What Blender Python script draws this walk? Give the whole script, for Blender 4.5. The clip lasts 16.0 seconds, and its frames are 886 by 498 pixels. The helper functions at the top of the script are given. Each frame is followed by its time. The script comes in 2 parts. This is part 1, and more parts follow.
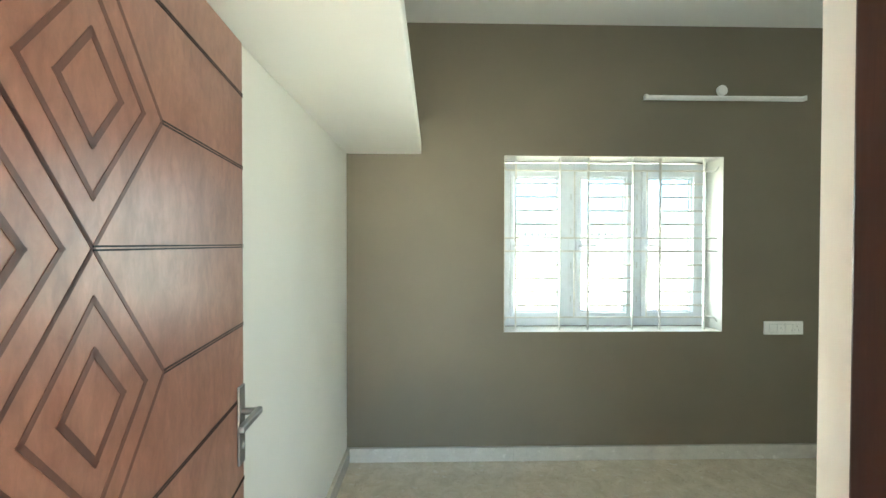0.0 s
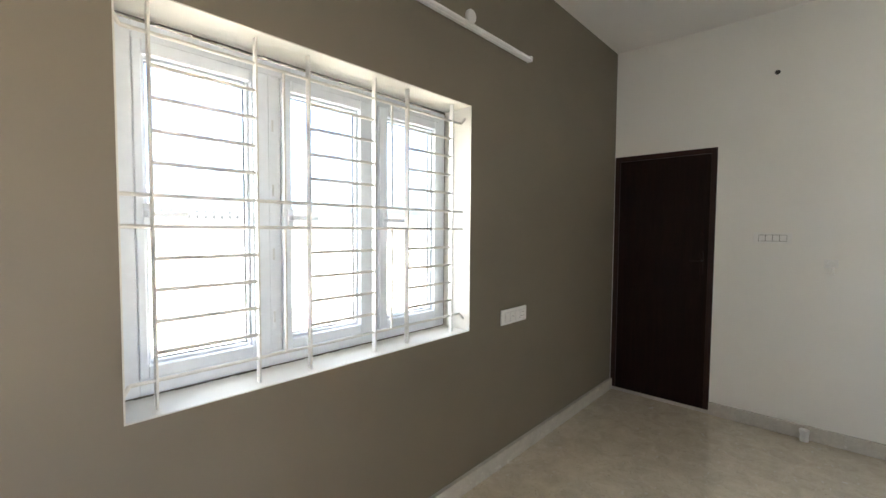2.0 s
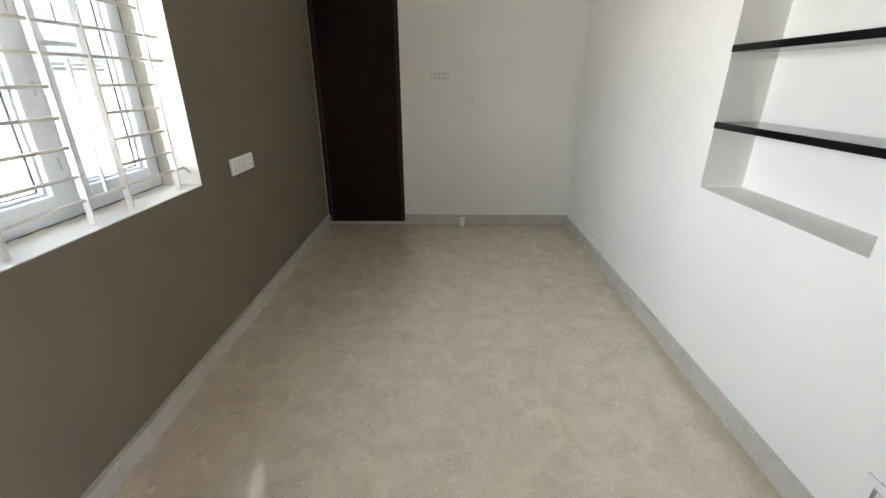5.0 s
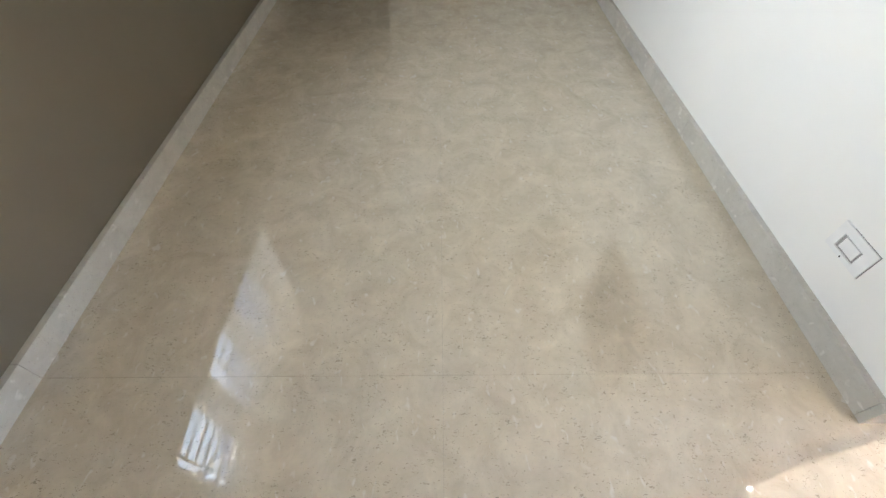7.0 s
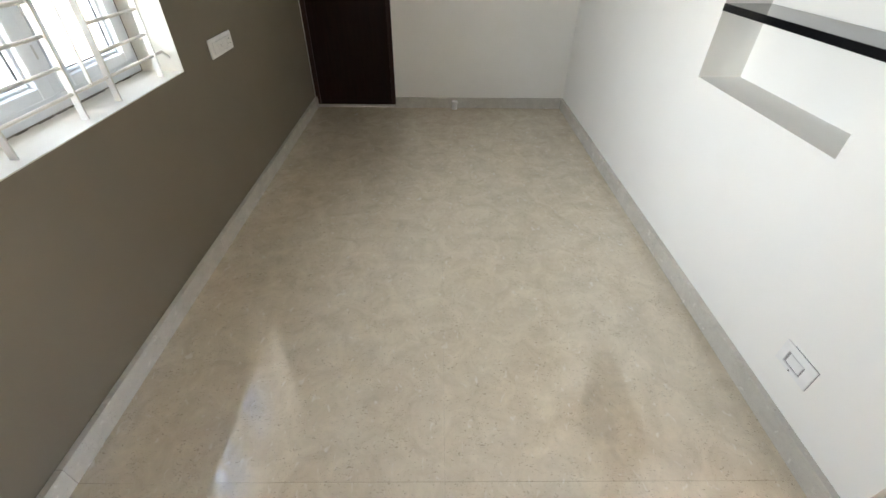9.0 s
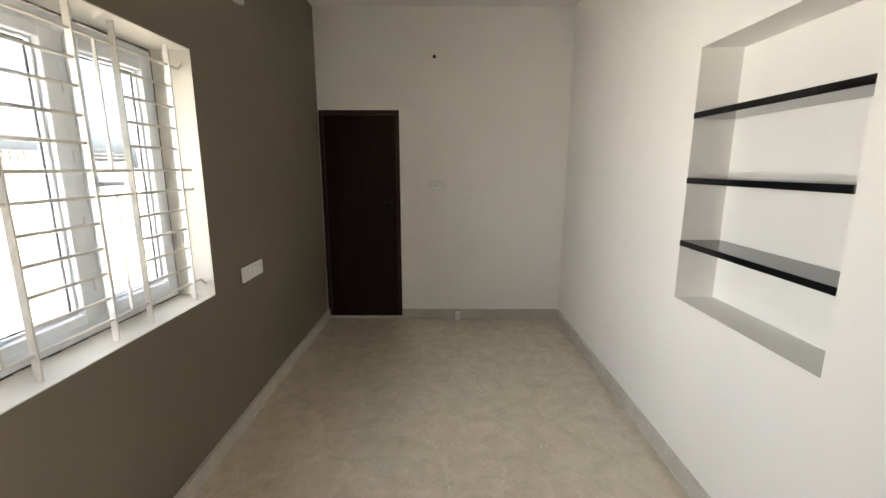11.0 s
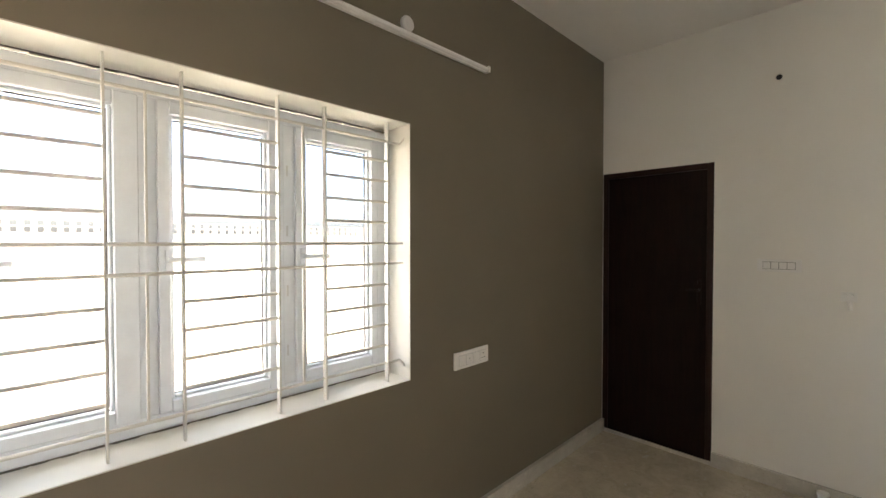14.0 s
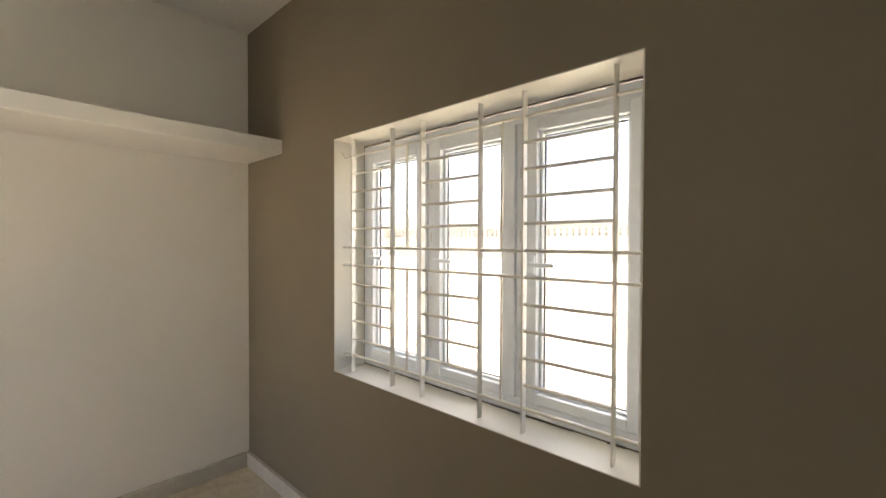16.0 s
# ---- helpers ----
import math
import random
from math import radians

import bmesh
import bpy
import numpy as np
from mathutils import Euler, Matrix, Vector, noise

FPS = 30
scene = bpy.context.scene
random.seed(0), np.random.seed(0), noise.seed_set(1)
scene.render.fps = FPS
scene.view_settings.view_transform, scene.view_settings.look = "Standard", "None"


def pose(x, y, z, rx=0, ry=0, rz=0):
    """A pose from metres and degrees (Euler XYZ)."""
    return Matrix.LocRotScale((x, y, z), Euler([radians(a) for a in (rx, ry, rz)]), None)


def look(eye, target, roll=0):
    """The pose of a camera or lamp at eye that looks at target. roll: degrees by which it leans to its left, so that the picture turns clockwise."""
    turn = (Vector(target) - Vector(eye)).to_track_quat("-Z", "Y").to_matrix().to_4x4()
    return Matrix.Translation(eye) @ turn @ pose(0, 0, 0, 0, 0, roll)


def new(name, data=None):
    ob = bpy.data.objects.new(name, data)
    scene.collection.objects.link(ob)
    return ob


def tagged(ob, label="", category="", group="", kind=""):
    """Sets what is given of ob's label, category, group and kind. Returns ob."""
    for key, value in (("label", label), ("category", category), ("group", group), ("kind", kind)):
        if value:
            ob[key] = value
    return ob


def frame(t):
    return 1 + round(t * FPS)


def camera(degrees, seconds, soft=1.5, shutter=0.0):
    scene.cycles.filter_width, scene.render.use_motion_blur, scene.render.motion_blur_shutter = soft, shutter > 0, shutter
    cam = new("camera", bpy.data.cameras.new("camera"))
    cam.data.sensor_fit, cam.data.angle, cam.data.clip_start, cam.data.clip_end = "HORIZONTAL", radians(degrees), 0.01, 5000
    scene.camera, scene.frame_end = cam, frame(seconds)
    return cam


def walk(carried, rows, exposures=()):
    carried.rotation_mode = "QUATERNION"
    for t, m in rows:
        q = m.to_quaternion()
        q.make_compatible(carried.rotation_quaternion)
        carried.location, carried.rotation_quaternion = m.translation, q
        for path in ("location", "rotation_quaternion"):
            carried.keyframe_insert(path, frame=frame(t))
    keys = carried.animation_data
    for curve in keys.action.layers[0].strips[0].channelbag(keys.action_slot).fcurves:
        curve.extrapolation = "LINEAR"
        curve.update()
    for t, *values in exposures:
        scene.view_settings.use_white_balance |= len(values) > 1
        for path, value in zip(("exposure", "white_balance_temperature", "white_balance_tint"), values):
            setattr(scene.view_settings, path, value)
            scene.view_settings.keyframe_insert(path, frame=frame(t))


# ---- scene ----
# ---- camera and walk ----
cam = camera(93.3, 16.0, soft=1.5)
PATH = [
    (0, (0.049, -0.436, 1.491), (0.094, 1.564, 1.464), 0.1),
    (0.2, (0.071, -0.28, 1.491), (0.146, 1.719, 1.46), 0.0),
    (0.4, (0.085, -0.145, 1.481), (0.213, 1.851, 1.44), 0.1),
    (0.5, (0.075, -0.063, 1.46), (0.25, 1.929, 1.423), 0.2),
    (1, (0.079, 0.316, 1.452), (0.577, 2.253, 1.394), 0.1),
    (1.5, (0.198, 0.693, 1.444), (1.166, 2.442, 1.362), 0.2),
    (2, (0.292, 0.997, 1.435), (1.762, 2.35, 1.341), 0.4),
    (2.5, (0.299, 1.169, 1.461), (2.114, 2.001, 1.346), 0.7),
    (3, (0.087, 1.227, 1.478), (2.045, 1.618, 1.371), 0.6),
    (5.5, (0.051, 1.22, 1.3), (1.793, 1.21, 0.318), 0.4),
    (6, (0.068, 1.219, 1.24), (1.636, 1.193, 0.0), 0.7),
    (6.5, (0.081, 1.214, 1.222), (1.48, 1.196, -0.208), 0.3),
    (7, (0.091, 1.216, 1.21), (1.366, 1.195, -0.33), 0.5),
    (7.5, (0.08, 1.219, 1.227), (1.315, 1.201, -0.345), 0.5),
    (8, (0.056, 1.223, 1.306), (1.334, 1.201, -0.233), 0.6),
    (8.5, (0.032, 1.225, 1.38), (1.433, 1.203, -0.047), 0.6),
    (9, (-0.006, 1.23, 1.451), (1.565, 1.205, 0.214), 0.7),
    (9.5, (-0.041, 1.229, 1.502), (1.701, 1.202, 0.52), 0.6),
    (10, (-0.071, 1.224, 1.55), (1.799, 1.189, 0.842), 0.6),
    (12.5, (-0.032, 1.154, 1.53), (1.954, 1.372, 1.442), 0.3),
    (13, (0.092, 1.113, 1.53), (2.023, 1.629, 1.456), 0.4),
    (13.5, (0.383, 1.038, 1.542), (2.144, 1.984, 1.482), 0.2),
    (14, (0.779, 0.904, 1.538), (2.182, 2.329, 1.503), 0.0),
    (14.5, (1.245, 0.892, 1.541), (2.096, 2.701, 1.503), 0.0),
    (15, (1.74, 0.952, 1.547), (1.868, 2.948, 1.515), 0.1),
    (15.5, (2.128, 1.123, 1.539), (1.454, 3.006, 1.51), 0.2),
    (16, (2.43, 1.2, 1.56), (1.072, 2.669, 1.527), 0.2),
]
EXPOSURES = [(0.0, 4.97, 5700, -9), (0.5, 4.92, 5600, 2), (1.0, 4.9, 5750, 7), (1.5, 4.95, 5900, 9), (3.0, 4.32, 6100, 11), (5.5, 4.75, 6050, 10), (8.5, 4.9, 6050, 9), (10.0, 4.55, 6400, 11),
             (12.5, 4.42, 6600, 12), (14.0, 4.5, 6700, 12), (15.0, 4.6, 6800, 12), (16.0, 4.15, 7100, 13)]
walk(cam, [(t, look(eye, target, roll)) for t, eye, target, roll in PATH], EXPOSURES)

# ---- light ----
SUN_UP, SUN_ROUND = radians(56), radians(-90)
world = bpy.data.worlds.new("daylight")
scene.world = world
world.use_nodes = True
wn = world.node_tree.nodes
sky = wn.new("ShaderNodeTexSky")
sky.sky_type, sky.sun_disc = "NISHITA", False
sky.sun_elevation, sky.sun_rotation = SUN_UP, SUN_ROUND
sky.dust_density, sky.air_density = 5.0, 0.7
wn["Background"].inputs["Strength"].default_value = 0.12
world.node_tree.links.new(sky.outputs[0], wn["Background"].inputs["Color"])
sun = new("sun", bpy.data.lights.new("sun", "SUN"))
sun.data.energy, sun.data.angle, sun.data.color = 4.0, radians(0.5), (1.0, 0.93, 0.82)
way = Vector((math.sin(SUN_ROUND) * math.cos(SUN_UP), math.cos(SUN_ROUND) * math.cos(SUN_UP), math.sin(SUN_UP)))
sun.matrix_world = look(way * 40, (0, 0, 0))

# added lamps outside the window boost daylight: cool for sky, warm for sunlit ground
for name, color, energy, rise in (("window_sky_fill", (0.90, 0.96, 1.0), 1.75, -0.75), ("window_ground_fill", (1.0, 0.93, 0.80), 1.55, 0.75)):
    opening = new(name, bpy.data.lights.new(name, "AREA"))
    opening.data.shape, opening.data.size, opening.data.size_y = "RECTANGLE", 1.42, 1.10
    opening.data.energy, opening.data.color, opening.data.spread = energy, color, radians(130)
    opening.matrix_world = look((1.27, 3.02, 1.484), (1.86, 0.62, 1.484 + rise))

# ---- materials ----
def material(name, color, rough=0.6, metal=0.0, spec=0.5):
    m = bpy.data.materials.new(name)
    m.use_nodes = True
    b = m.node_tree.nodes["Principled BSDF"]
    b.inputs["Base Color"].default_value = (*color, 1)
    b.inputs["Roughness"].default_value = rough
    b.inputs["Metallic"].default_value = metal
    b.inputs["Specular IOR Level"].default_value = spec
    return m, m.node_tree.nodes, m.node_tree.links, b


def coords(n, l, scale=(1, 1, 1)):
    tc, mp = n.new("ShaderNodeTexCoord"), n.new("ShaderNodeMapping")
    mp.inputs["Scale"].default_value = scale
    l.new(tc.outputs["Object"], mp.inputs["Vector"])
    return mp.outputs[0]


def noise_node(n, l, vec, scale, detail=4.0, rough=0.55, warp=0.0):
    t = n.new("ShaderNodeTexNoise")
    t.inputs["Scale"].default_value, t.inputs["Detail"].default_value = scale, detail
    t.inputs["Roughness"].default_value, t.inputs["Distortion"].default_value = rough, warp
    l.new(vec, t.inputs["Vector"])
    return t.outputs["Fac"]


def ramp(n, l, fac, stops):
    r = n.new("ShaderNodeValToRGB")
    while len(r.color_ramp.elements) < len(stops):
        r.color_ramp.elements.new(0.5)
    for e, (p, c) in zip(r.color_ramp.elements, stops):
        e.position, e.color = p, (*c, 1)
    l.new(fac, r.inputs[0])
    return r.outputs[0]


def blend(n, l, a, b, fac, mode="MIX"):
    m = n.new("ShaderNodeMix")
    m.data_type, m.blend_type = "RGBA", mode
    for key, v in ((0, fac), (6, a), (7, b)):
        if isinstance(v, (int, float)):
            m.inputs[key].default_value = v
        elif isinstance(v, tuple):
            m.inputs[key].default_value = (*v, 1)
        else:
            l.new(v, m.inputs[key])
    return m.outputs[2]


def bump(n, l, b, height, strength, distance):
    u = n.new("ShaderNodeBump")
    u.inputs["Strength"].default_value, u.inputs["Distance"].default_value = strength, distance
    l.new(height, u.inputs["Height"])
    l.new(u.outputs[0], b.inputs["Normal"])


def paint(name, color, rough=0.55, spread=0.05, relief=0.12):
    """Rolled emulsion on plaster: broad unevenness, a fine roller stipple, faint trowel waves."""
    m, n, l, b = material(name, color, rough, 0.0, 0.35)
    v = coords(n, l)
    broad = noise_node(n, l, v, 1.7, 3)
    lo, hi = tuple(c * (1 - spread) for c in color), tuple(min(c * (1 + spread), 0.95) for c in color)
    l.new(ramp(n, l, broad, [(0.3, lo), (0.7, hi)]), b.inputs["Base Color"])
    wave, stipple = noise_node(n, l, v, 7, 2), noise_node(n, l, v, 260, 2)
    mix = n.new("ShaderNodeMath")
    mix.operation = "MULTIPLY_ADD"
    mix.inputs[1].default_value = 0.06
    l.new(stipple, mix.inputs[0]), l.new(wave, mix.inputs[2])
    bump(n, l, b, mix.outputs[0], relief, 0.01)
    return m


def marble(name, light, dark, rough=0.05, specks=1.0, wavy=True):
    """Polished cream marble: cloudy ground, small dark fossil flecks, pale chips."""
    m, n, l, b = material(name, light, rough, 0.0, 0.75)
    v = coords(n, l)
    cloud = noise_node(n, l, v, 8.0, 7, 0.66, 0.7)
    color = ramp(n, l, cloud, [(0.3, dark), (0.68, light)])
    fine = noise_node(n, l, v, 38, 5, 0.6)
    color = blend(n, l, color, ramp(n, l, fine, [(0.3, (0.965, 0.96, 0.955)), (0.7, (1.025, 1.02, 1.02))]), 1.0, "MULTIPLY")
    streak = coords(n, l, (1.0, 0.5, 1.0))
    fleck = noise_node(n, l, streak, 140, 2, 0.55, 1.4)
    patch = noise_node(n, l, v, 9, 2)
    add = n.new("ShaderNodeMath")
    add.operation = "MULTIPLY_ADD"
    add.inputs[1].default_value = 0.22
    l.new(patch, add.inputs[0]), l.new(fleck, add.inputs[2])
    mask = ramp(n, l, add.outputs[0], [(0.745, (0, 0, 0)), (0.82, (specks, specks, specks))])
    color = blend(n, l, color, (0.24, 0.205, 0.155), mask)
    chip = noise_node(n, l, coords(n, l, (0.8, 1.3, 1.0)), 31, 1, 0.5, 0.8)
    color = blend(n, l, color, (0.74, 0.71, 0.65), ramp(n, l, chip, [(0.66, (0, 0, 0)), (0.78, (0.65, 0.65, 0.65))]))
    if wavy:
        # a worn, unpolished grey patch left by a spill
        spot = n.new("ShaderNodeMapping")
        tc = n.new("ShaderNodeTexCoord")
        spot.inputs["Location"].default_value = (-0.84 / 0.36, -0.62 / 0.15, 0)
        spot.inputs["Scale"].default_value = (1 / 0.36, 1 / 0.15, 0)
        l.new(tc.outputs["Object"], spot.inputs["Vector"])
        dist = n.new("ShaderNodeVectorMath")
        dist.operation = "LENGTH"
        l.new(spot.outputs[0], dist.inputs[0])
        edge = n.new("ShaderNodeMath")
        edge.operation = "MULTIPLY_ADD"
        edge.inputs[1].default_value = 1.1
        l.new(noise_node(n, l, v, 24, 4), edge.inputs[0]), l.new(dist.outputs["Value"], edge.inputs[2])
        stain = ramp(n, l, edge.outputs[0], [(0.86, (0.15, 0.15, 0.15)), (1.0, (0, 0, 0))])
        color = blend(n, l, color, (0.30, 0.27, 0.23), stain)
        wave = noise_node(n, l, v, 6.5, 1, 0.4)
        bump(n, l, b, wave, 0.06, 0.02)
        l.new(ramp(n, l, cloud, [(0.3, (rough * 1.5,) * 3), (0.7, (rough * 0.7,) * 3)]), b.inputs["Roughness"])
    else:
        bump(n, l, b, fine, 0.05, 0.004)
    b.inputs["Coat Weight"].default_value, b.inputs["Coat Roughness"].default_value = (0.75, 0.008) if wavy else (0.0, 0.1)
    l.new(color, b.inputs["Base Color"])
    return m


def wood(name, light, dark, rough, axis_scale, relief=0.1, spec=0.5):
    m, n, l, b = material(name, light, rough, 0.0, spec)
    v = coords(n, l, axis_scale)
    broad = noise_node(n, l, v, 2.2, 4, 0.6, 1.4)
    grain = noise_node(n, l, v, 16, 6, 0.65, 0.5)
    color = ramp(n, l, broad, [(0.28, dark), (0.72, light)])
    color = blend(n, l, color, ramp(n, l, grain, [(0.3, (0.8, 0.78, 0.76)), (0.7, (1.12, 1.1, 1.08))]), 1.0, "MULTIPLY")
    l.new(color, b.inputs["Base Color"])
    bump(n, l, b, grain, relief, 0.002)
    return m


def plastic(name, color, rough=0.35, spread=0.04):
    m, n, l, b = material(name, color, rough, 0.0, 0.5)
    f = noise_node(n, l, coords(n, l), 14, 4)
    l.new(ramp(n, l, f, [(0.3, tuple(c * (1 - spread * 2) for c in color)), (0.65, color)]), b.inputs["Base Color"])
    return m


OLIVE = paint("olive_paint", (0.182, 0.157, 0.112), 0.5, 0.05, 0.10)
CREAM = paint("cream_white_paint", (0.87, 0.85, 0.80), 0.6, 0.02, 0.10)
CEILING = paint("ceiling_white_paint", (0.86, 0.84, 0.80), 0.7, 0.02, 0.10)
# reveal: cream paint with its colour lowered where window light is strongest
REVEAL = paint("reveal_toned_down_paint", (0.64, 0.615, 0.55), 0.6, 0.05, 0.35)
HALL = paint("hall_paint", (0.74, 0.68, 0.64), 0.65, 0.03)
FLOOR = marble("cream_marble", (0.68, 0.608, 0.475), (0.52, 0.455, 0.345), 0.010, 0.65)
SKIRT = marble("skirting_marble", (0.60, 0.575, 0.51), (0.50, 0.475, 0.415), 0.12, 0.35, False)
JOINT = material("tile_joint", (0.38, 0.345, 0.28), 0.8)[0]
DARK_WOOD = wood("dark_laminate", (0.020, 0.008, 0.0065), (0.010, 0.0045, 0.004), 0.5, (9, 9, 0.7), 0.05, 0.15)
FRAME_WOOD = wood("dark_frame_polish", (0.040, 0.015, 0.010), (0.022, 0.009, 0.007), 0.4, (9, 9, 0.8), 0.08, 0.3)
TEAK = wood("polished_teak_veneer", (0.335, 0.17, 0.12), (0.215, 0.098, 0.068), 0.3, (6, 3.2, 1.5), 0.10)
# darker teak that paints the shade inside the carved diamonds
CARVED = wood("carved_teak_shade", (0.13, 0.052, 0.032), (0.085, 0.034, 0.022), 0.5, (6, 3.2, 1.5), 0.1)
GROOVE = material("groove_dark_brown", (0.018, 0.008, 0.006), 0.7)[0]
UPVC = plastic("white_upvc", (0.70, 0.735, 0.775), 0.3)
GRILLE = plastic("white_enamel_paint", (0.66, 0.64, 0.59), 0.35, 0.08)
SWITCH = plastic("white_switch_plastic", (0.88, 0.87, 0.845), 0.3)
SLIT = material("dark_slit", (0.02, 0.018, 0.015), 0.8)[0]
CRACK = material("crack_shadow_plaster", (0.10, 0.09, 0.075), 0.9)[0]
GREY = plastic("grey_plastic", (0.34, 0.33, 0.31), 0.45)
GRANITE = material("black_granite", (0.008, 0.008, 0.009), 0.12, 0.0, 0.5)[0]
STEEL = material("brushed_steel", (0.27, 0.26, 0.25), 0.34, 1.0)[0]
PRINT = plastic("faded_film_print", (0.55, 0.56, 0.56), 0.5)
SEAL = material("black_gasket", (0.03, 0.03, 0.035), 0.6)[0]
CONCRETE = paint("grey_concrete", (0.42, 0.40, 0.36), 0.85, 0.10, 0.4)

SAND, sn, sl, sb = material("pale_dry_earth", (0.50, 0.42, 0.31), 0.95)
sv = coords(sn, sl)
sl.new(ramp(sn, sl, noise_node(sn, sl, sv, 0.25, 6), [(0.3, (0.36, 0.31, 0.235)), (0.7, (0.50, 0.445, 0.36))]), sb.inputs["Base Color"])

GLASS = bpy.data.materials.new("window_glass")
GLASS.use_nodes = True
gn, gl = GLASS.node_tree.nodes, GLASS.node_tree.links
gn.remove(gn["Principled BSDF"])
clear, shine, fres, gmix = gn.new("ShaderNodeBsdfTransparent"), gn.new("ShaderNodeBsdfGlossy"), gn.new("ShaderNodeLayerWeight"), gn.new("ShaderNodeMixShader")
# grey tint added to dim the bright outdoors behind the bars
clear.inputs[0].default_value = (0.62, 0.635, 0.635, 1)
shine.inputs["Roughness"].default_value = 0.02
fres.inputs[0].default_value = 0.12
gl.new(fres.outputs["Facing"], gmix.inputs[0]), gl.new(clear.outputs[0], gmix.inputs[1]), gl.new(shine.outputs[0], gmix.inputs[2])
gl.new(gmix.outputs[0], gn["Material Output"].inputs[0])

LED, ln, ll, lb = material("lit_diffuser", (0.9, 0.9, 0.9), 0.5)
lb.inputs["Emission Color"].default_value, lb.inputs["Emission Strength"].default_value = (1.0, 0.90, 0.90, 1), 40.0


# ---- building blocks ----
def box(bm, x0, x1, y0, y1, z0, z1, bevel=0.0, segments=2):
    """Adds a box; with a bevel its edges are rounded. Returns its vertices."""
    made = bmesh.ops.create_cube(bm, size=1, matrix=Matrix.Translation(((x0 + x1) / 2, (y0 + y1) / 2, (z0 + z1) / 2)) @ Matrix.Diagonal((x1 - x0, y1 - y0, z1 - z0, 1)))["verts"]
    if bevel:
        edges = list({e for v in made for e in v.link_edges})
        bmesh.ops.bevel(bm, geom=edges, offset=bevel, segments=segments, affect="EDGES", profile=0.5)
    return made


def rod(bm, a, b, radius, sides=10, radius_end=None):
    a, b = Vector(a), Vector(b)
    m = Matrix.Translation((a + b) / 2) @ (b - a).to_track_quat("Z", "Y").to_matrix().to_4x4()
    return bmesh.ops.create_cone(bm, cap_ends=True, segments=sides, radius1=radius, radius2=radius if radius_end is None else radius_end, depth=(b - a).length, matrix=m)["verts"]


def part(name, bm, mat, parent=None, label="", smooth=False):
    """Links a bmesh as one mesh object, under a thing or a part where one is given."""
    bmesh.ops.recalc_face_normals(bm, faces=bm.faces)
    mesh = bpy.data.meshes.new(name)
    bm.to_mesh(mesh)
    bm.free()
    mesh.materials.append(mat)
    if smooth:
        mesh.polygons.foreach_set("use_smooth", [True] * len(mesh.polygons))
    ob = new(name, mesh)
    ob.parent = parent
    if label:
        ob["label"] = label
    return ob


def boxes(name, mat, dims, parent=None, label="", bevel=0.0):
    bm = bmesh.new()
    for d in dims:
        box(bm, *d, bevel=bevel)
    return part(name, bm, mat, parent, label)


def rods(name, mat, lines, radius, parent=None, label="", sides=10):
    bm = bmesh.new()
    for a, b in lines:
        rod(bm, a, b, radius, sides)
    return part(name, bm, mat, parent, label, smooth=False)


def thing(name, label, category, group="", kind=""):
    return tagged(new(name), label, category, group, kind)


def setting(name, mat, dims, label, category, bevel=0.0):
    return tagged(boxes(name, mat, dims, bevel=bevel), label, category, kind="structure")


# ---- the room ----
W, E, S, N, H = -0.542, 4.097, 0.015, 2.419, 2.985
NO, SO = 2.700, -0.215          # outer faces of the window wall and of the niche wall
WX0, WX1, WZ0, WZ1 = 0.531, 2.053, 0.881, 2.092   # window opening
NX0, NX1, NZ0, NZ1 = 1.159, 2.017, 0.887, 2.091   # niche
DX0, DX1, DZ = -0.460, 0.474, 2.065               # entrance opening
EY0, EY1, EZ = 1.642, 2.413, 2.080                # inner door

setting("wall_north", OLIVE, [(W - 0.2, WX0, N, NO, 0, H), (WX1, E + 0.2, N, NO, 0, H), (WX0, WX1, N, NO, 0, WZ0), (WX0, WX1, N, NO, WZ1, H)],
        "olive taupe painted plaster wall with a window", "wall")
setting("wall_south", CREAM, [(W - 0.2, DX0, SO, S, 0, H), (DX0, DX1, SO, S, DZ, H), (DX1, NX0, SO, S, 0, H), (NX0, NX1, SO, S, 0, NZ0),
                              (NX0, NX1, SO, S, NZ1, H), (NX0, NX1, SO, -0.183, NZ0, NZ1), (NX1, E + 0.2, SO, S, 0, H)],
        "cream white painted wall with a shelf niche", "wall")
setting("wall_west", CREAM, [(W - 0.2, W, S, N, 0, H)], "cream white painted plaster wall under a loft", "wall")
setting("wall_east", CREAM, [(E, E + 0.2, S, EY0, 0, H), (E, E + 0.2, EY1, N, 0, H), (E, E + 0.2, EY0, EY1, EZ, H), (E, E + 0.2, EY0, EY1, -0.01, 0.004), (E + 0.12, E + 0.2, EY0, EY1, 0.004, EZ)],
        "cream white painted wall with a dark door", "wall")
setting("ceiling", CEILING, [(W - 0.2, E + 0.2, SO, NO, H, H + 0.14)], "plain white painted plaster ceiling", "ceiling")
setting("loft_slab", CREAM, [(W, -0.035, S, N, 2.096, 2.181)], "white painted concrete loft slab along the wall", "loft", bevel=0.006)

# lining of the window opening, its paint darkened to hold down the daylight
T = 0.004
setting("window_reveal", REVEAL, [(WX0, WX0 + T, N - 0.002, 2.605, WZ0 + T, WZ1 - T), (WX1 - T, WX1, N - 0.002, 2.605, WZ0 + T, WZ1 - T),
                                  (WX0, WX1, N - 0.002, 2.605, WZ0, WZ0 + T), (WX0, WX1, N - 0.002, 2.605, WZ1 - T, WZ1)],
        "cream painted plaster reveal round the window, colour lowered against glare", "window reveal")

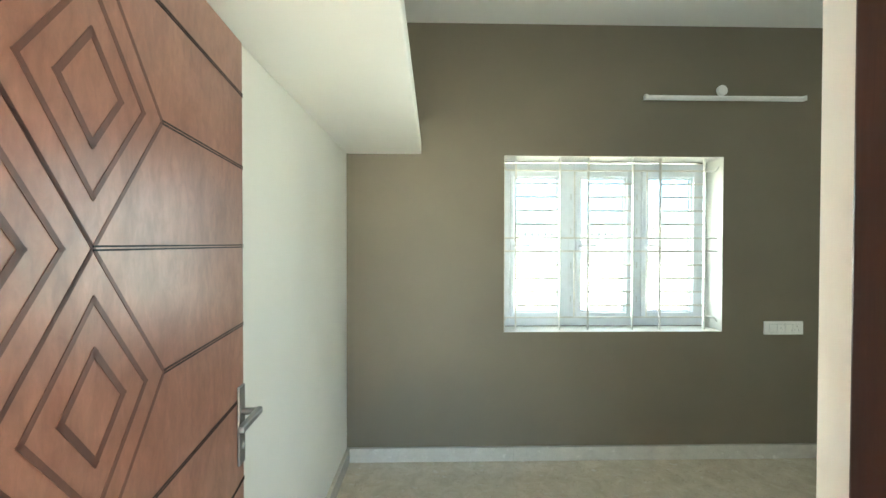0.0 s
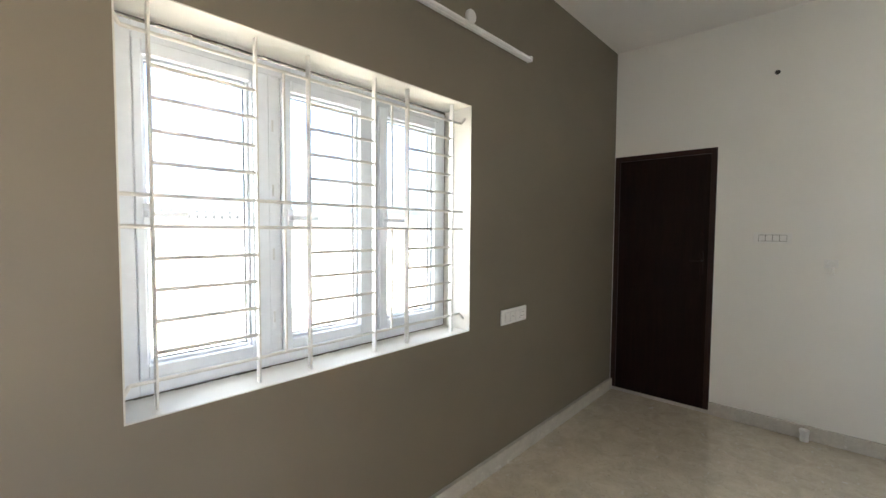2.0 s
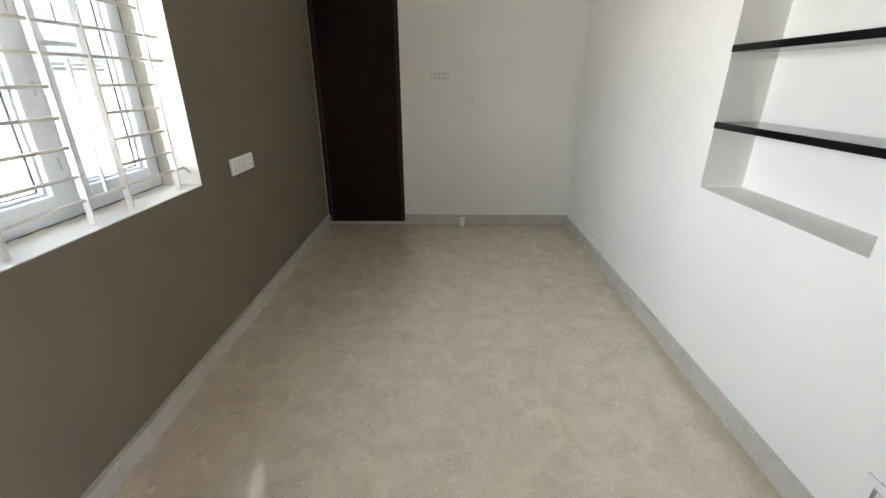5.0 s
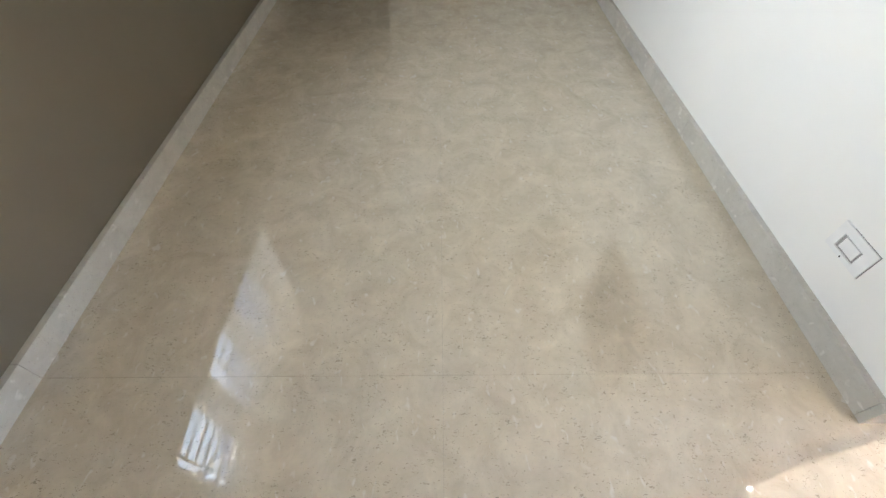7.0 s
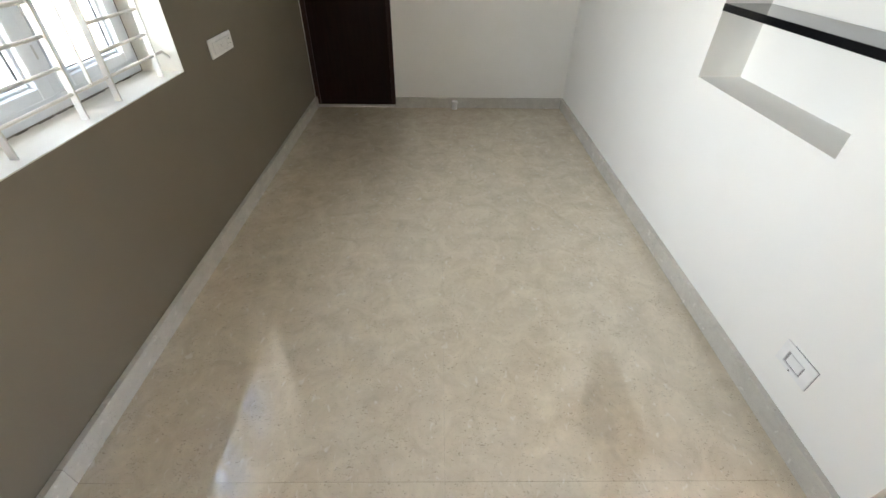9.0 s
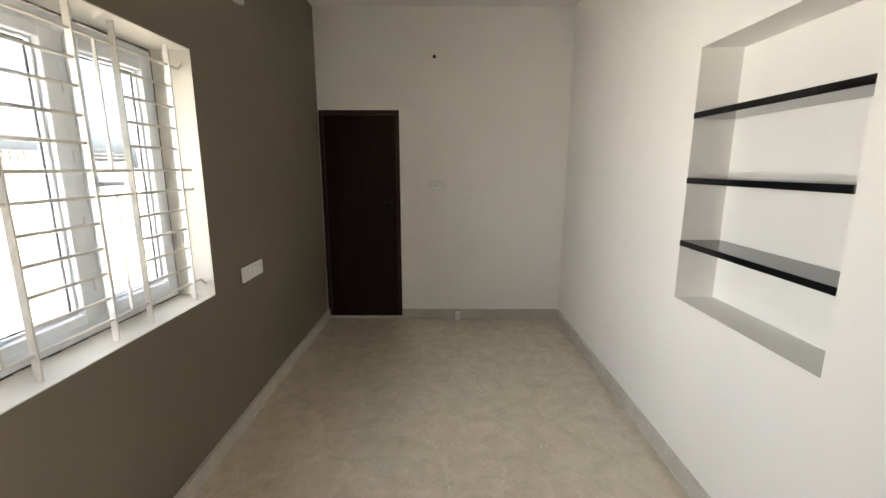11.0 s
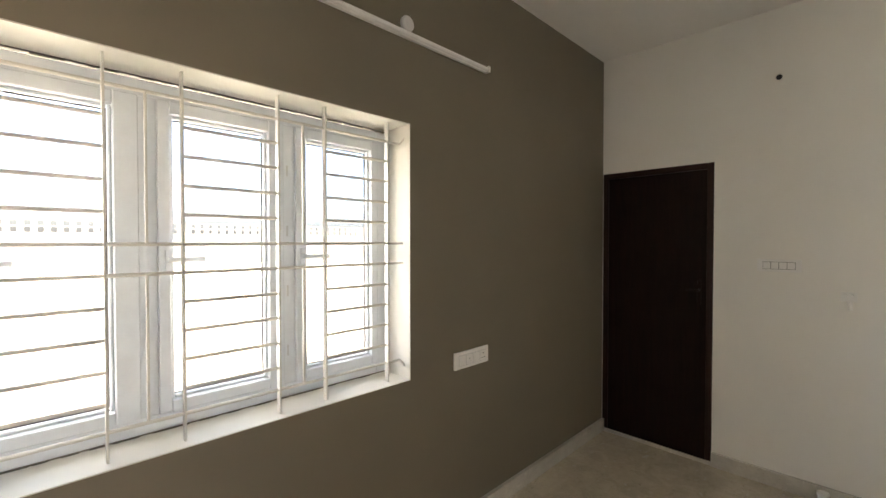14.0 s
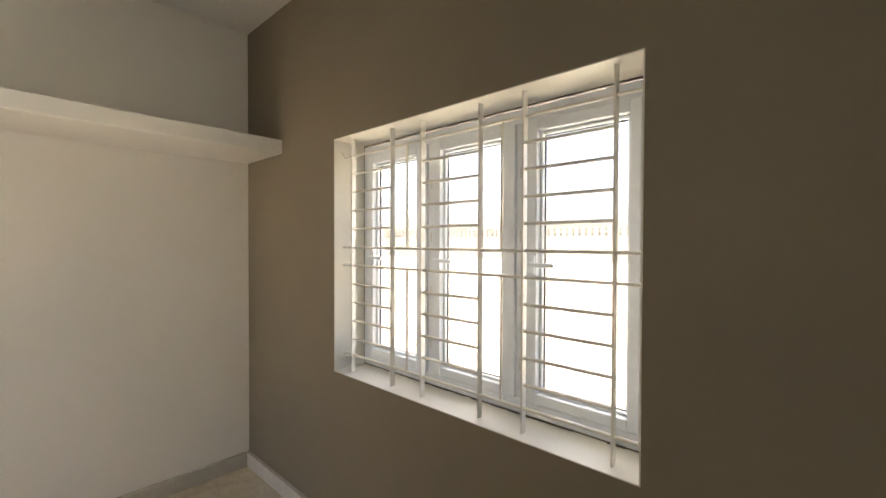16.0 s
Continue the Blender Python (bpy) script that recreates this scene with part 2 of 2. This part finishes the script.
# floor of large marble slabs with hairline joints
floor = setting("floor", JOINT, [(W, E, S, N, -0.12, -0.004), (DX0, DX1, SO, S, -0.12, -0.004)], "polished cream marble floor with dark flecks", "floor")

# skirting of marble strips, each about 1.2 m
SK, SH = 0.024, 0.095
skirting = tagged(new("baseboard"), "grey-cream marble skirting along the walls", "skirting", kind="structure")
strips = []
for x0, x1 in ((W, 0.6), (0.6, 1.8), (1.8, 3.0), (3.0, E)):
    strips.append((x0 + 0.0006, x1 - 0.0006, N - SK, N, 0.0005, SH))
for x0, x1 in ((DX1, 1.8), (1.8, 3.0), (3.0, E)):
    strips.append((x0 + 0.0006, x1 - 0.0006, S, S + SK, 0.0005, SH))
strips.append((E - SK, E, S + SK, 0.86, 0.0005, SH))
strips.append((E - SK, E, 0.861, EY0 - 0.001, 0.0005, SH))
strips.append((E - 0.016, E - 0.0045, EY0, N - SK, 0.0005, 0.026))
strips.append((DX1 - SK, DX1, -0.044, S + SK, 0.0005, SH))
for y0, y1 in ((S, 1.2), (1.2, N - SK)):
    strips.append((W, W + SK, y0 + 0.0006, y1 - 0.0006, 0.0005, SH))
for d in strips:
    boxes("skirting_strip", SKIRT, [d], skirting, bevel=0.0015)

# ---- window ----
window = thing("window_1", "white three-light upvc casement window, closed", "window", kind="structure")
FY0, FY1 = 2.606, 2.690
FX0, FX1, FZ0, FZ1 = 0.537, 2.047, 0.889, 2.077
MULL = [(1.034, 1.086), (1.522, 1.574)]
boxes("window_frame", UPVC, [(FX0, 0.606, FY0, FY1, FZ0, FZ1), (1.992, FX1, FY0, FY1, FZ0, FZ1), (0.606, 1.992, FY0, FY1, FZ0, 0.945), (0.606, 1.992, FY0, FY1, 2.022, FZ1)], window, bevel=0.003)
for x0, x1 in MULL:
    mullion = boxes("mullion", UPVC, [(x0, x1, FY0 + 0.002, FY1, 0.945, 2.022)], window, bevel=0.002)
    for i in range(4):
        z = 1.06 + 0.25 * i
        boxes("film_print", PRINT, [(x0 + 0.016, x0 + 0.024, FY0 + 0.0005, FY0 + 0.004, z, z + 0.045)], mullion, "faded printed marks on protective film")
for x0, x1, g0, g1 in ((0.606, 1.034, 0.630, 0.967), (1.086, 1.522, 1.123, 1.461), (1.574, 1.992, 1.621, 1.955)):
    P0, P1 = 0.986, 1.978
    sash = boxes("sash", UPVC, [(x0, g0, 2.592, 2.66, 0.945, 2.022), (g1, x1, 2.592, 2.66, 0.945, 2.022), (g0, g1, 2.592, 2.66, 0.945, P0), (g0, g1, 2.592, 2.66, P1, 2.022)], window, bevel=0.004)
    boxes("glazing_bead", UPVC, [(g0, g0 + 0.012, 2.615, 2.638, P0, P1), (g1 - 0.012, g1, 2.615, 2.638, P0, P1), (g0 + 0.012, g1 - 0.012, 2.615, 2.638, P0, P0 + 0.012), (g0 + 0.012, g1 - 0.012, 2.615, 2.638, P1 - 0.012, P1)], sash, bevel=0.005)
    boxes("gasket", SEAL, [(g0 + 0.012, g0 + 0.0155, 2.632, 2.639, P0 + 0.012, P1 - 0.012), (g1 - 0.0155, g1 - 0.012, 2.632, 2.639, P0 + 0.012, P1 - 0.012), (g0 + 0.0155, g1 - 0.0155, 2.632, 2.639, P0 + 0.012, P0 + 0.0155), (g0 + 0.0155, g1 - 0.0155, 2.632, 2.639, P1 - 0.0155, P1 - 0.012)], sash)
    pane = boxes("pane", GLASS, [(g0 + 0.008, g1 - 0.008, 2.640, 2.645, P0 + 0.006, P1 - 0.006)], sash, "glass pane, tinted grey to dim the daylight behind it")
    pane.visible_shadow = False
    bm = bmesh.new()
    hx = x0 + 0.030
    box(bm, hx - 0.012, hx + 0.012, 2.584, 2.594, 1.44, 1.51, 0.003)
    box(bm, hx - 0.009, hx + 0.009, 2.560, 2.586, 1.466, 1.486, 0.003)
    box(bm, hx - 0.009, hx + 0.105, 2.552, 2.566, 1.468, 1.484, 0.004)
    part("handle", bm, UPVC, sash, "white turned lever handle")

# ragged plaster gap above and beside the frame
bm = bmesh.new()
rng = random.Random(4)
x = FX0
while x < FX1 - 0.03:
    step = rng.uniform(0.015, 0.06)
    box(bm, x, min(x + step, FX1), 2.6035, 2.611, WZ1 - T - rng.uniform(0.002, 0.008), WZ1 - T - 0.0005)
    x += step
z = 1.70
while z < 2.05:
    step = rng.uniform(0.02, 0.05)
    box(bm, WX1 - T - rng.uniform(0.001, 0.004), WX1 - T - 0.0005, 2.6035, 2.611, z, z + step)
    z += step
tagged(part("gap_trim", bm, CRACK), "dark ragged plaster gap above the window frame", "gap", kind="structure")
bm = bmesh.new()
x = FX0 + 0.05
while x < FX1 - 0.05:
    step = rng.uniform(0.03, 0.11)
    box(bm, x, x + step, 2.6, 2.607, WZ0 + T + 0.0002, WZ0 + T + rng.uniform(0.0005, 0.003))
    x += step * rng.uniform(1.0, 2.2)
tagged(part("sill_gap_trim", bm, CRACK), "dark uneven seam under the window frame", "gap", kind="structure")

# ---- grille ----
grille = thing("window_grille", "white painted steel security grille in the window opening", "grille")
GY = 2.473
bars = [0.622, 0.932, 1.132, 1.447, 1.641, 1.957]
for x in bars:
    boxes("flat_bar", GRILLE, [(x - 0.0035, x + 0.0035, GY - 0.0125, GY + 0.0125, WZ0 + T - 0.001, WZ1 - T + 0.001)], grille, bevel=0.001)
for z, kink in ((2.001, 0.03), (1.530, 0), (1.437, 0), (0.973, -0.03)):
    lines = [((WX0 + T + (0.02 if kink else 0), GY, z), (WX1 - T - (0.02 if kink else 0), GY, z))]
    if kink:
        lines += [((WX0 + T, GY - 0.012, z + kink), (WX0 + T + 0.02, GY, z)), ((WX1 - T - 0.02, GY, z), (WX1 - T, GY - 0.012, z + kink))]
    rods("rail", GRILLE, lines, 0.0061, grille)
for x in (1.034, 1.547):
    for z0, z1 in ((1.530, 2.001), (0.973, 1.437)):
        boxes("slim_bar", GRILLE, [(x - 0.0035, x + 0.0035, GY - 0.006, GY + 0.006, z0, z1)], grille, bevel=0.001)
for a, b in ((0, 1), (2, 3), (4, 5)):
    for z in (1.909, 1.816, 1.720, 1.626, 1.341, 1.247, 1.152, 1.057):
        rods("rung", GRILLE, [((bars[a], GY, z), (bars[b], GY, z))], 0.0064, grille, sides=8)

# ---- dark inner door in the far wall ----
door = thing("door_1", "dark brown laminate flush door, closed, in the far corner", "door", kind="structure")
boxes("door_frame", FRAME_WOOD, [(E - 0.004, E + 0.10, EY0, EY0 + 0.040, 0.004, EZ), (E - 0.004, E + 0.10, EY1 - 0.040, EY1, 0.004, EZ), (E - 0.004, E + 0.10, EY0 + 0.040, EY1 - 0.040, EZ - 0.042, EZ)], door, bevel=0.002)
leaf = boxes("door_leaf", DARK_WOOD, [(E + 0.010, E + 0.046, EY0 + 0.041, EY1 - 0.041, 0.004, EZ - 0.043)], door, bevel=0.002)
bm = bmesh.new()
box(bm, E + 0.004, E + 0.011, 1.715, 1.738, 1.10, 1.27, 0.002)
rod(bm, (E + 0.008, 1.726, 1.20), (E - 0.035, 1.726, 1.20), 0.007)
box(bm, E - 0.040, E - 0.032, 1.718, 1.80, 1.194, 1.206, 0.003)
part("door_handle", bm, DARK_WOOD, leaf, "dark bronze lever handle")

# ---- entrance: frame, open teak door ----
entry = thing("door_2", "dark polished entrance door frame, door standing open", "door frame", kind="structure")
boxes("door_frame", FRAME_WOOD, [(0.448, DX1, -0.160, -0.045, 0, DZ), (DX0, -0.425, -0.160, -0.045, 0, DZ), (-0.425, 0.448, -0.160, -0.045, 2.035, DZ)], entry, bevel=0.003)

teak = thing("teak_door", "reddish teak veneer door with carved diamonds, standing open", "door")
LH, LW = 2.027, 0.742
hinge = pose(-0.4215, -0.036, 0, 0, 0, 3.4)
teak.matrix_world = hinge


def carve(bm, a, b, w, depth=0.0):
    """A groove strip on the face from a to b (along the leaf, up)."""
    d = Vector((0, b[0] - a[0], b[1] - a[1]))
    m = Matrix.Translation((0.0, (a[0] + b[0]) / 2, (a[1] + b[1]) / 2)) @ Matrix.Rotation(math.atan2(d.z, d.y), 4, "X")
    bmesh.ops.create_cube(bm, size=1, matrix=m @ Matrix.Diagonal((0.0016, d.length + w, w, 1)))


door_leaf = boxes("door_leaf", TEAK, [(-0.038, 0.0, 0.0, LW, 0.008, LH)], teak, bevel=0.002)
CY, HW, HH = 0.204, 0.170, 0.227     # lattice of diamonds: column, half width, half height
CZ, FAN = 1.483, -0.21               # height of the middle ray, and how the others lean towards it


def rhomb(cy, cz, k):
    return [(cy, cz + HH * k), (cy + HW * k, cz), (cy, cz - HH * k), (cy - HW * k, cz)]


centres = [(CY, CZ + HH * (2 * i + 1)) for i in range(-4, 3)] + [(CY - HW, CZ + HH * 2 * i) for i in range(-3, 3)]


def clip(a, b):
    """Keeps a line within the leaf."""
    pts = []
    for p, q in ((a, b), (b, a)):
        y, z = p
        for lo, hi, k in ((0.012, LW, 0), (0.03, LH - 0.012, 1)):
            v = (y, z)[k]
            lim = lo if v < lo else hi if v > hi else None
            if lim is not None:
                o = (q[0], q[1])[k]
                if abs(o - v) < 1e-6:
                    return None
                f = (lim - v) / (o - v)
                if not 0 <= f <= 1:
                    return None
                y, z = y + (q[0] - y) * f, z + (q[1] - z) * f
        pts.append((y, z))
    return pts


outer, inner = bmesh.new(), bmesh.new()
for cy, cz in centres:
    for k, target, w in ((1.0, outer, 0.0070), (0.68, inner, 0.0085), (0.35, inner, 0.0105)):
        r = rhomb(cy, cz, k)
        for i in range(4):
            seg = clip(r[i], r[(i + 1) % 4])
            if seg and (Vector(seg[0]) - Vector(seg[1])).length > 0.01:
                carve(target, *seg, w)
# flat strips, not cut in; the groove shade is in their colour
part("carved_line", outer, CARVED, door_leaf, "diamond grooves, their shade painted as dark strips")
bmesh.ops.translate(inner, verts=inner.verts, vec=(0.0004, 0, 0))
part("carved_diamond", inner, CARVED, door_leaf, "inner diamond grooves, their shade painted as dark strips")
rays = bmesh.new()
for i in range(-7, 4):
    start, z = (CY if i % 2 == 0 else CY + HW), CZ + HH * i
    if not 0.05 < z < 1.98:
        continue
    seg = clip((start, z), (LW - 0.002, z + FAN * (z - CZ) * (LW - start)))
    for lift in (-0.0028, 0.0028):
        carve(rays, (seg[0][0], seg[0][1] + lift), (seg[1][0], seg[1][1] + lift), 0.0028)
bmesh.ops.translate(rays, verts=rays.verts, vec=(0.0008, 0, 0))
part("ray_groove", rays, GROOVE, door_leaf, "dark straight grooves to the door edge")
bm = bmesh.new()
box(bm, 0.0, 0.007, LW - 0.046, LW - 0.006, 0.905, 1.114, 0.003)
plate = part("handle_plate", bm, STEEL, door_leaf, "brushed steel handle plate")
bm = bmesh.new()
rod(bm, (0.005, LW - 0.026, 1.045), (0.052, LW - 0.026, 1.045), 0.009, 14)
box(bm, 0.040, 0.056, LW - 0.145, LW - 0.015, 1.036, 1.054, 0.004)
part("lever", bm, STEEL, plate, "brushed steel lever")
bm = bmesh.new()
rod(bm, (0.005, LW - 0.026, 0.955), (0.0095, LW - 0.026, 0.955), 0.010, 14)
part("keyhole", bm, GREY, plate)
for z in (0.25, 1.0, 1.8):
    bm = bmesh.new()
    rod(bm, (0.004, -0.004, z), (0.004, -0.004, z + 0.1), 0.006, 10)
    part("hinge", bm, STEEL, door_leaf)

# ---- niche shelves ----
for z in (1.158, 1.468, 1.773):
    tagged(boxes("niche_shelf", GRANITE, [(NX0 - 0.0, NX1 + 0.0, -0.183, S + 0.004, z, z + 0.028)], bevel=0.002),
           "polished black granite shelf set in the niche", "shelf", "shelves in the niche")

# ---- fittings on the walls ----
tube = thing("tube_light", "white slim tube light fitting, unlit, on the wall", "lamp")
boxes("batten", SWITCH, [(1.492, 2.600, N - 0.022, N, 2.476, 2.506)], tube, bevel=0.003)
rods("tube", SWITCH, [((1.505, N - 0.025, 2.491), (2.587, N - 0.025, 2.491))], 0.011, tube, "frosted white tube", sides=14)
for x in (1.486, 2.586):
    boxes("end_cap", SWITCH, [(x, x + 0.019, N - 0.038, N, 2.474, 2.508)], tube, bevel=0.004)
box_cap = thing("junction_box", "round white electrical box cover above the tube light", "electrical box")
bm = bmesh.new()
rod(bm, (2.031, N, 2.545), (2.031, N - 0.014, 2.545), 0.036, 28, 0.036)
rod(bm, (2.031, N - 0.014, 2.545), (2.031, N - 0.021, 2.545), 0.036, 28, 0.029)
part("cover", bm, SWITCH, box_cap)

board = thing("switch_board", "white switch and socket plate beside the window", "switch")
boxes("face_plate", SWITCH, [(2.346, 2.621, N - 0.011, N, 0.861, 0.953)], board, bevel=0.003)
for i in range(4):
    x0 = 2.381 + 0.0555 * i
    boxes("module_gap", PRINT, [(x0 - 0.002, x0 + 0.052, N - 0.0114, N - 0.009, 0.876, 0.934)], board)
    module = boxes("module", SWITCH, [(x0, x0 + 0.050, N - 0.0145, N - 0.009, 0.878, 0.932)], board, bevel=0.002)
    holes = {1: [(0.024, 0.030, 0.005), (0.034, 0.020, 0.003)], 2: [(0.040, 0.012, 0.003)], 3: [(0.025, 0.040, 0.006), (0.013, 0.016, 0.005), (0.037, 0.016, 0.005)]}.get(i, [])
    for dx, dz, r in holes:
        rods("pin_hole", SLIT, [((x0 + dx, N - 0.0150, 0.878 + dz), (x0 + dx, N - 0.010, 0.878 + dz))], r / 1.6, module, sides=8)

far_board = thing("switch_plate", "white switch plate on the cream end wall", "switch")
boxes("face_plate", SWITCH, [(E - 0.011, E, 1.182, 1.400, 1.350, 1.428)], far_board, bevel=0.003)
for i in range(4):
    y0 = 1.212 + 0.040 * i
    boxes("module_gap", GREY, [(E - 0.0115, E - 0.009, y0 - 0.0025, y0 + 0.0385, 1.3655, 1.4125)], far_board)
    boxes("module", SWITCH, [(E - 0.014, E - 0.009, y0, y0 + 0.036, 1.3685, 1.4095)], far_board, bevel=0.001)

inlet = thing("water_outlet", "white capped water outlet on the cream end wall", "pipe outlet")
rods("spout", SWITCH, [((E, 0.972, 1.222), (E - 0.055, 0.972, 1.222))], 0.022, inlet, sides=16)
rods("stem", SWITCH, [((E - 0.040, 0.972, 1.215), (E - 0.040, 0.968, 1.150))], 0.011, inlet, sides=12)
boxes("back_box", SWITCH, [(E - 0.008, E, 0.940, 1.010, 1.195, 1.250)], inlet, bevel=0.002)

drain = thing("drain_pipe", "short white capped drain pipe at the skirting", "pipe")
rods("pipe", SWITCH, [((E - 0.052, 1.068, 0.0), (E - 0.052, 1.068, 0.070))], 0.024, drain, sides=18)
rods("cap", SWITCH, [((E - 0.052, 1.068, 0.058), (E - 0.052, 1.068, 0.078))], 0.029, drain, sides=18)

hole = thing("conduit_hole", "dark open conduit hole high on the cream wall", "hole")
rods("conduit", SLIT, [((E + 0.0, 1.302, 2.558), (E - 0.003, 1.302, 2.558))], 0.016, hole, sides=16)
bm = bmesh.new()
for i in range(5):
    a = 1.3 * i
    rod(bm, (E - 0.001, 1.302 + 0.017 * math.cos(a), 2.558 + 0.017 * math.sin(a)), (E - 0.004, 1.302 + 0.024 * math.cos(a), 2.558 + 0.024 * math.sin(a)), 0.004, 6, 0.002)
part("broken_rim", bm, CREAM, hole)

cover = thing("ceiling_cover", "round white fan hook cover on the ceiling", "ceiling cover")
bm = bmesh.new()
rod(bm, (2.781, 1.262, H), (2.781, 1.262, H - 0.008), 0.052, 32)
rod(bm, (2.781, 1.262, H - 0.008), (2.781, 1.262, H - 0.013), 0.052, 32, 0.040)
part("plate", bm, SWITCH, cover)
rods("screw", SLIT, [((2.80, 1.250, H - 0.010), (2.80, 1.250, H - 0.016))], 0.005, cover)
tagged(rods("ceiling_chip", GREY, [((3.20, 0.49, H), (3.20, 0.49, H - 0.0015)), ((3.215, 0.515, H), (3.215, 0.515, H - 0.0012)), ((3.215, 0.47, H), (3.215, 0.47, H - 0.0012))], 0.011, sides=7),
       "small grey chipped mark on the ceiling", "mark", kind="structure")
wire = thing("wire_stub", "short dark wire end poking from the wall", "wire")
rods("wire", SLIT, [((2.000, S, 2.562), (2.002, S + 0.012, 2.556)), ((2.002, S + 0.012, 2.556), (1.998, S + 0.014, 2.536))], 0.003, wire, sides=6)

socket = thing("socket_box", "white wall box cover with an open module, low on the wall", "socket")
SX0, SX1, SZ0, SZ1 = 0.781, 0.925, 0.236, 0.328
boxes("face_plate", SWITCH, [(SX0, 0.819, S, S + 0.006, SZ0, SZ1), (0.896, SX1, S, S + 0.006, SZ0, SZ1), (0.819, 0.896, S, S + 0.006, SZ0, 0.252), (0.819, 0.896, S, S + 0.006, 0.300, SZ1)], socket)
boxes("open_slot", GREY, [(0.819, 0.896, S, S + 0.0012, 0.252, 0.300)], socket, "grey empty module slot")
boxes("blank", SWITCH, [(0.826, 0.886, S + 0.001, S + 0.005, 0.259, 0.296)], socket)
boxes("shadow_line", GREY, [(SX0 - 0.0007, SX0, S, S + 0.003, SZ0, SZ1), (SX0, SX0 + 0.11, S, S + 0.003, SZ1, SZ1 + 0.0007)], socket)
rods("screw", SLIT, [((0.858, S + 0.004, 0.242), (0.858, S + 0.0068, 0.242))], 0.003, socket)

# ---- hall outside the entrance ----
HX0, HX1, HY = -1.6, 2.6, -3.4
setting("hall_floor", FLOOR, [(HX0, HX1, HY, SO, -0.12, 0.0)], "polished cream marble hall floor", "floor")
setting("hall_ceiling", CEILING, [(HX0 - 0.2, HX1 + 0.2, HY - 0.2, SO, H, H + 0.14)], "plain white hall ceiling", "ceiling")
setting("hall_wall_east", HALL, [(HX1, HX1 + 0.2, HY, SO, 0, H)], "plain pale hall wall", "wall")
setting("hall_wall_west", HALL, [(HX0 - 0.2, HX0, HY, SO, 0, H)], "plain pale hall wall", "wall")
# unseen wall; its doorway is assumed, placed and sized to let daylight in
setting("hall_wall_south", HALL, [(HX0, -1.3, HY - 0.2, HY, 0, H), (1.25, HX1, HY - 0.2, HY, 0, H), (-1.3, 1.25, HY - 0.2, HY, 2.3, H)], "unseen pale hall wall with a wide doorway added for daylight", "wall")
setting("hall_wall_north", HALL, [(HX0, W - 0.2, SO - 0.0, S, 0, H)], "plain pale hall wall", "wall")
down = thing("ceiling_lamp", "round lit white ceiling lamp in the hall", "lamp")
rods("rim", SWITCH, [((0.80, -1.53, H), (0.80, -1.53, H - 0.02))], 0.034, down, sides=32)
rods("diffuser", LED, [((0.80, -1.53, H - 0.02), (0.80, -1.53, H - 0.024))], 0.015, down, sides=32)

# ---- outside ----
GZ = -0.6
bm = bmesh.new()
bmesh.ops.create_grid(bm, x_segments=1, y_segments=1, size=900, matrix=Matrix.Translation((0, 0, GZ)))
tagged(part("ground", bm, SAND), "pale dry open ground reaching the horizon", "ground", kind="structure")
setting("plinth", CONCRETE, [(W - 0.2, E + 0.2, SO, NO, GZ - 0.1, -0.12), (HX0 - 0.2, HX1 + 0.2, HY - 0.2, SO, GZ - 0.1, -0.12)], "grey concrete plinth under the house", "plinth")
boundary = thing("boundary_wall", "long pale perforated boundary wall far off", "boundary wall")
boxes("wall", CONCRETE, [(-60, 60, 46, 46.25, GZ, 2.3)], boundary)
boxes("rail", CONCRETE, [(-60, 60, 46.02, 46.23, 2.70, 2.84)], boundary)
boxes("coping", CONCRETE, [(-60, 60, 45.95, 46.3, 3.2, 3.32)], boundary)
for i in range(-64, 64):
    boxes("pier", CONCRETE, [(i * 0.75, i * 0.75 + 0.40, 46, 46.25, 2.3, 3.2)], boundary)

# marble slabs, with hairline joints
for x0, x1 in ((W, 0.6), (0.6, 1.8), (1.8, 3.0), (3.0, E)):
    for y0, y1 in ((S, 1.205), (1.205, N)):
        boxes("marble_slab", FLOOR, [(x0 + 0.0004, x1 - 0.0004, y0 + 0.0004, y1 - 0.0004, -0.03, 0.0)], floor)
boxes("marble_slab", FLOOR, [(DX0, DX1, SO + 0.0004, S - 0.0004, -0.03, 0.0)], floor)
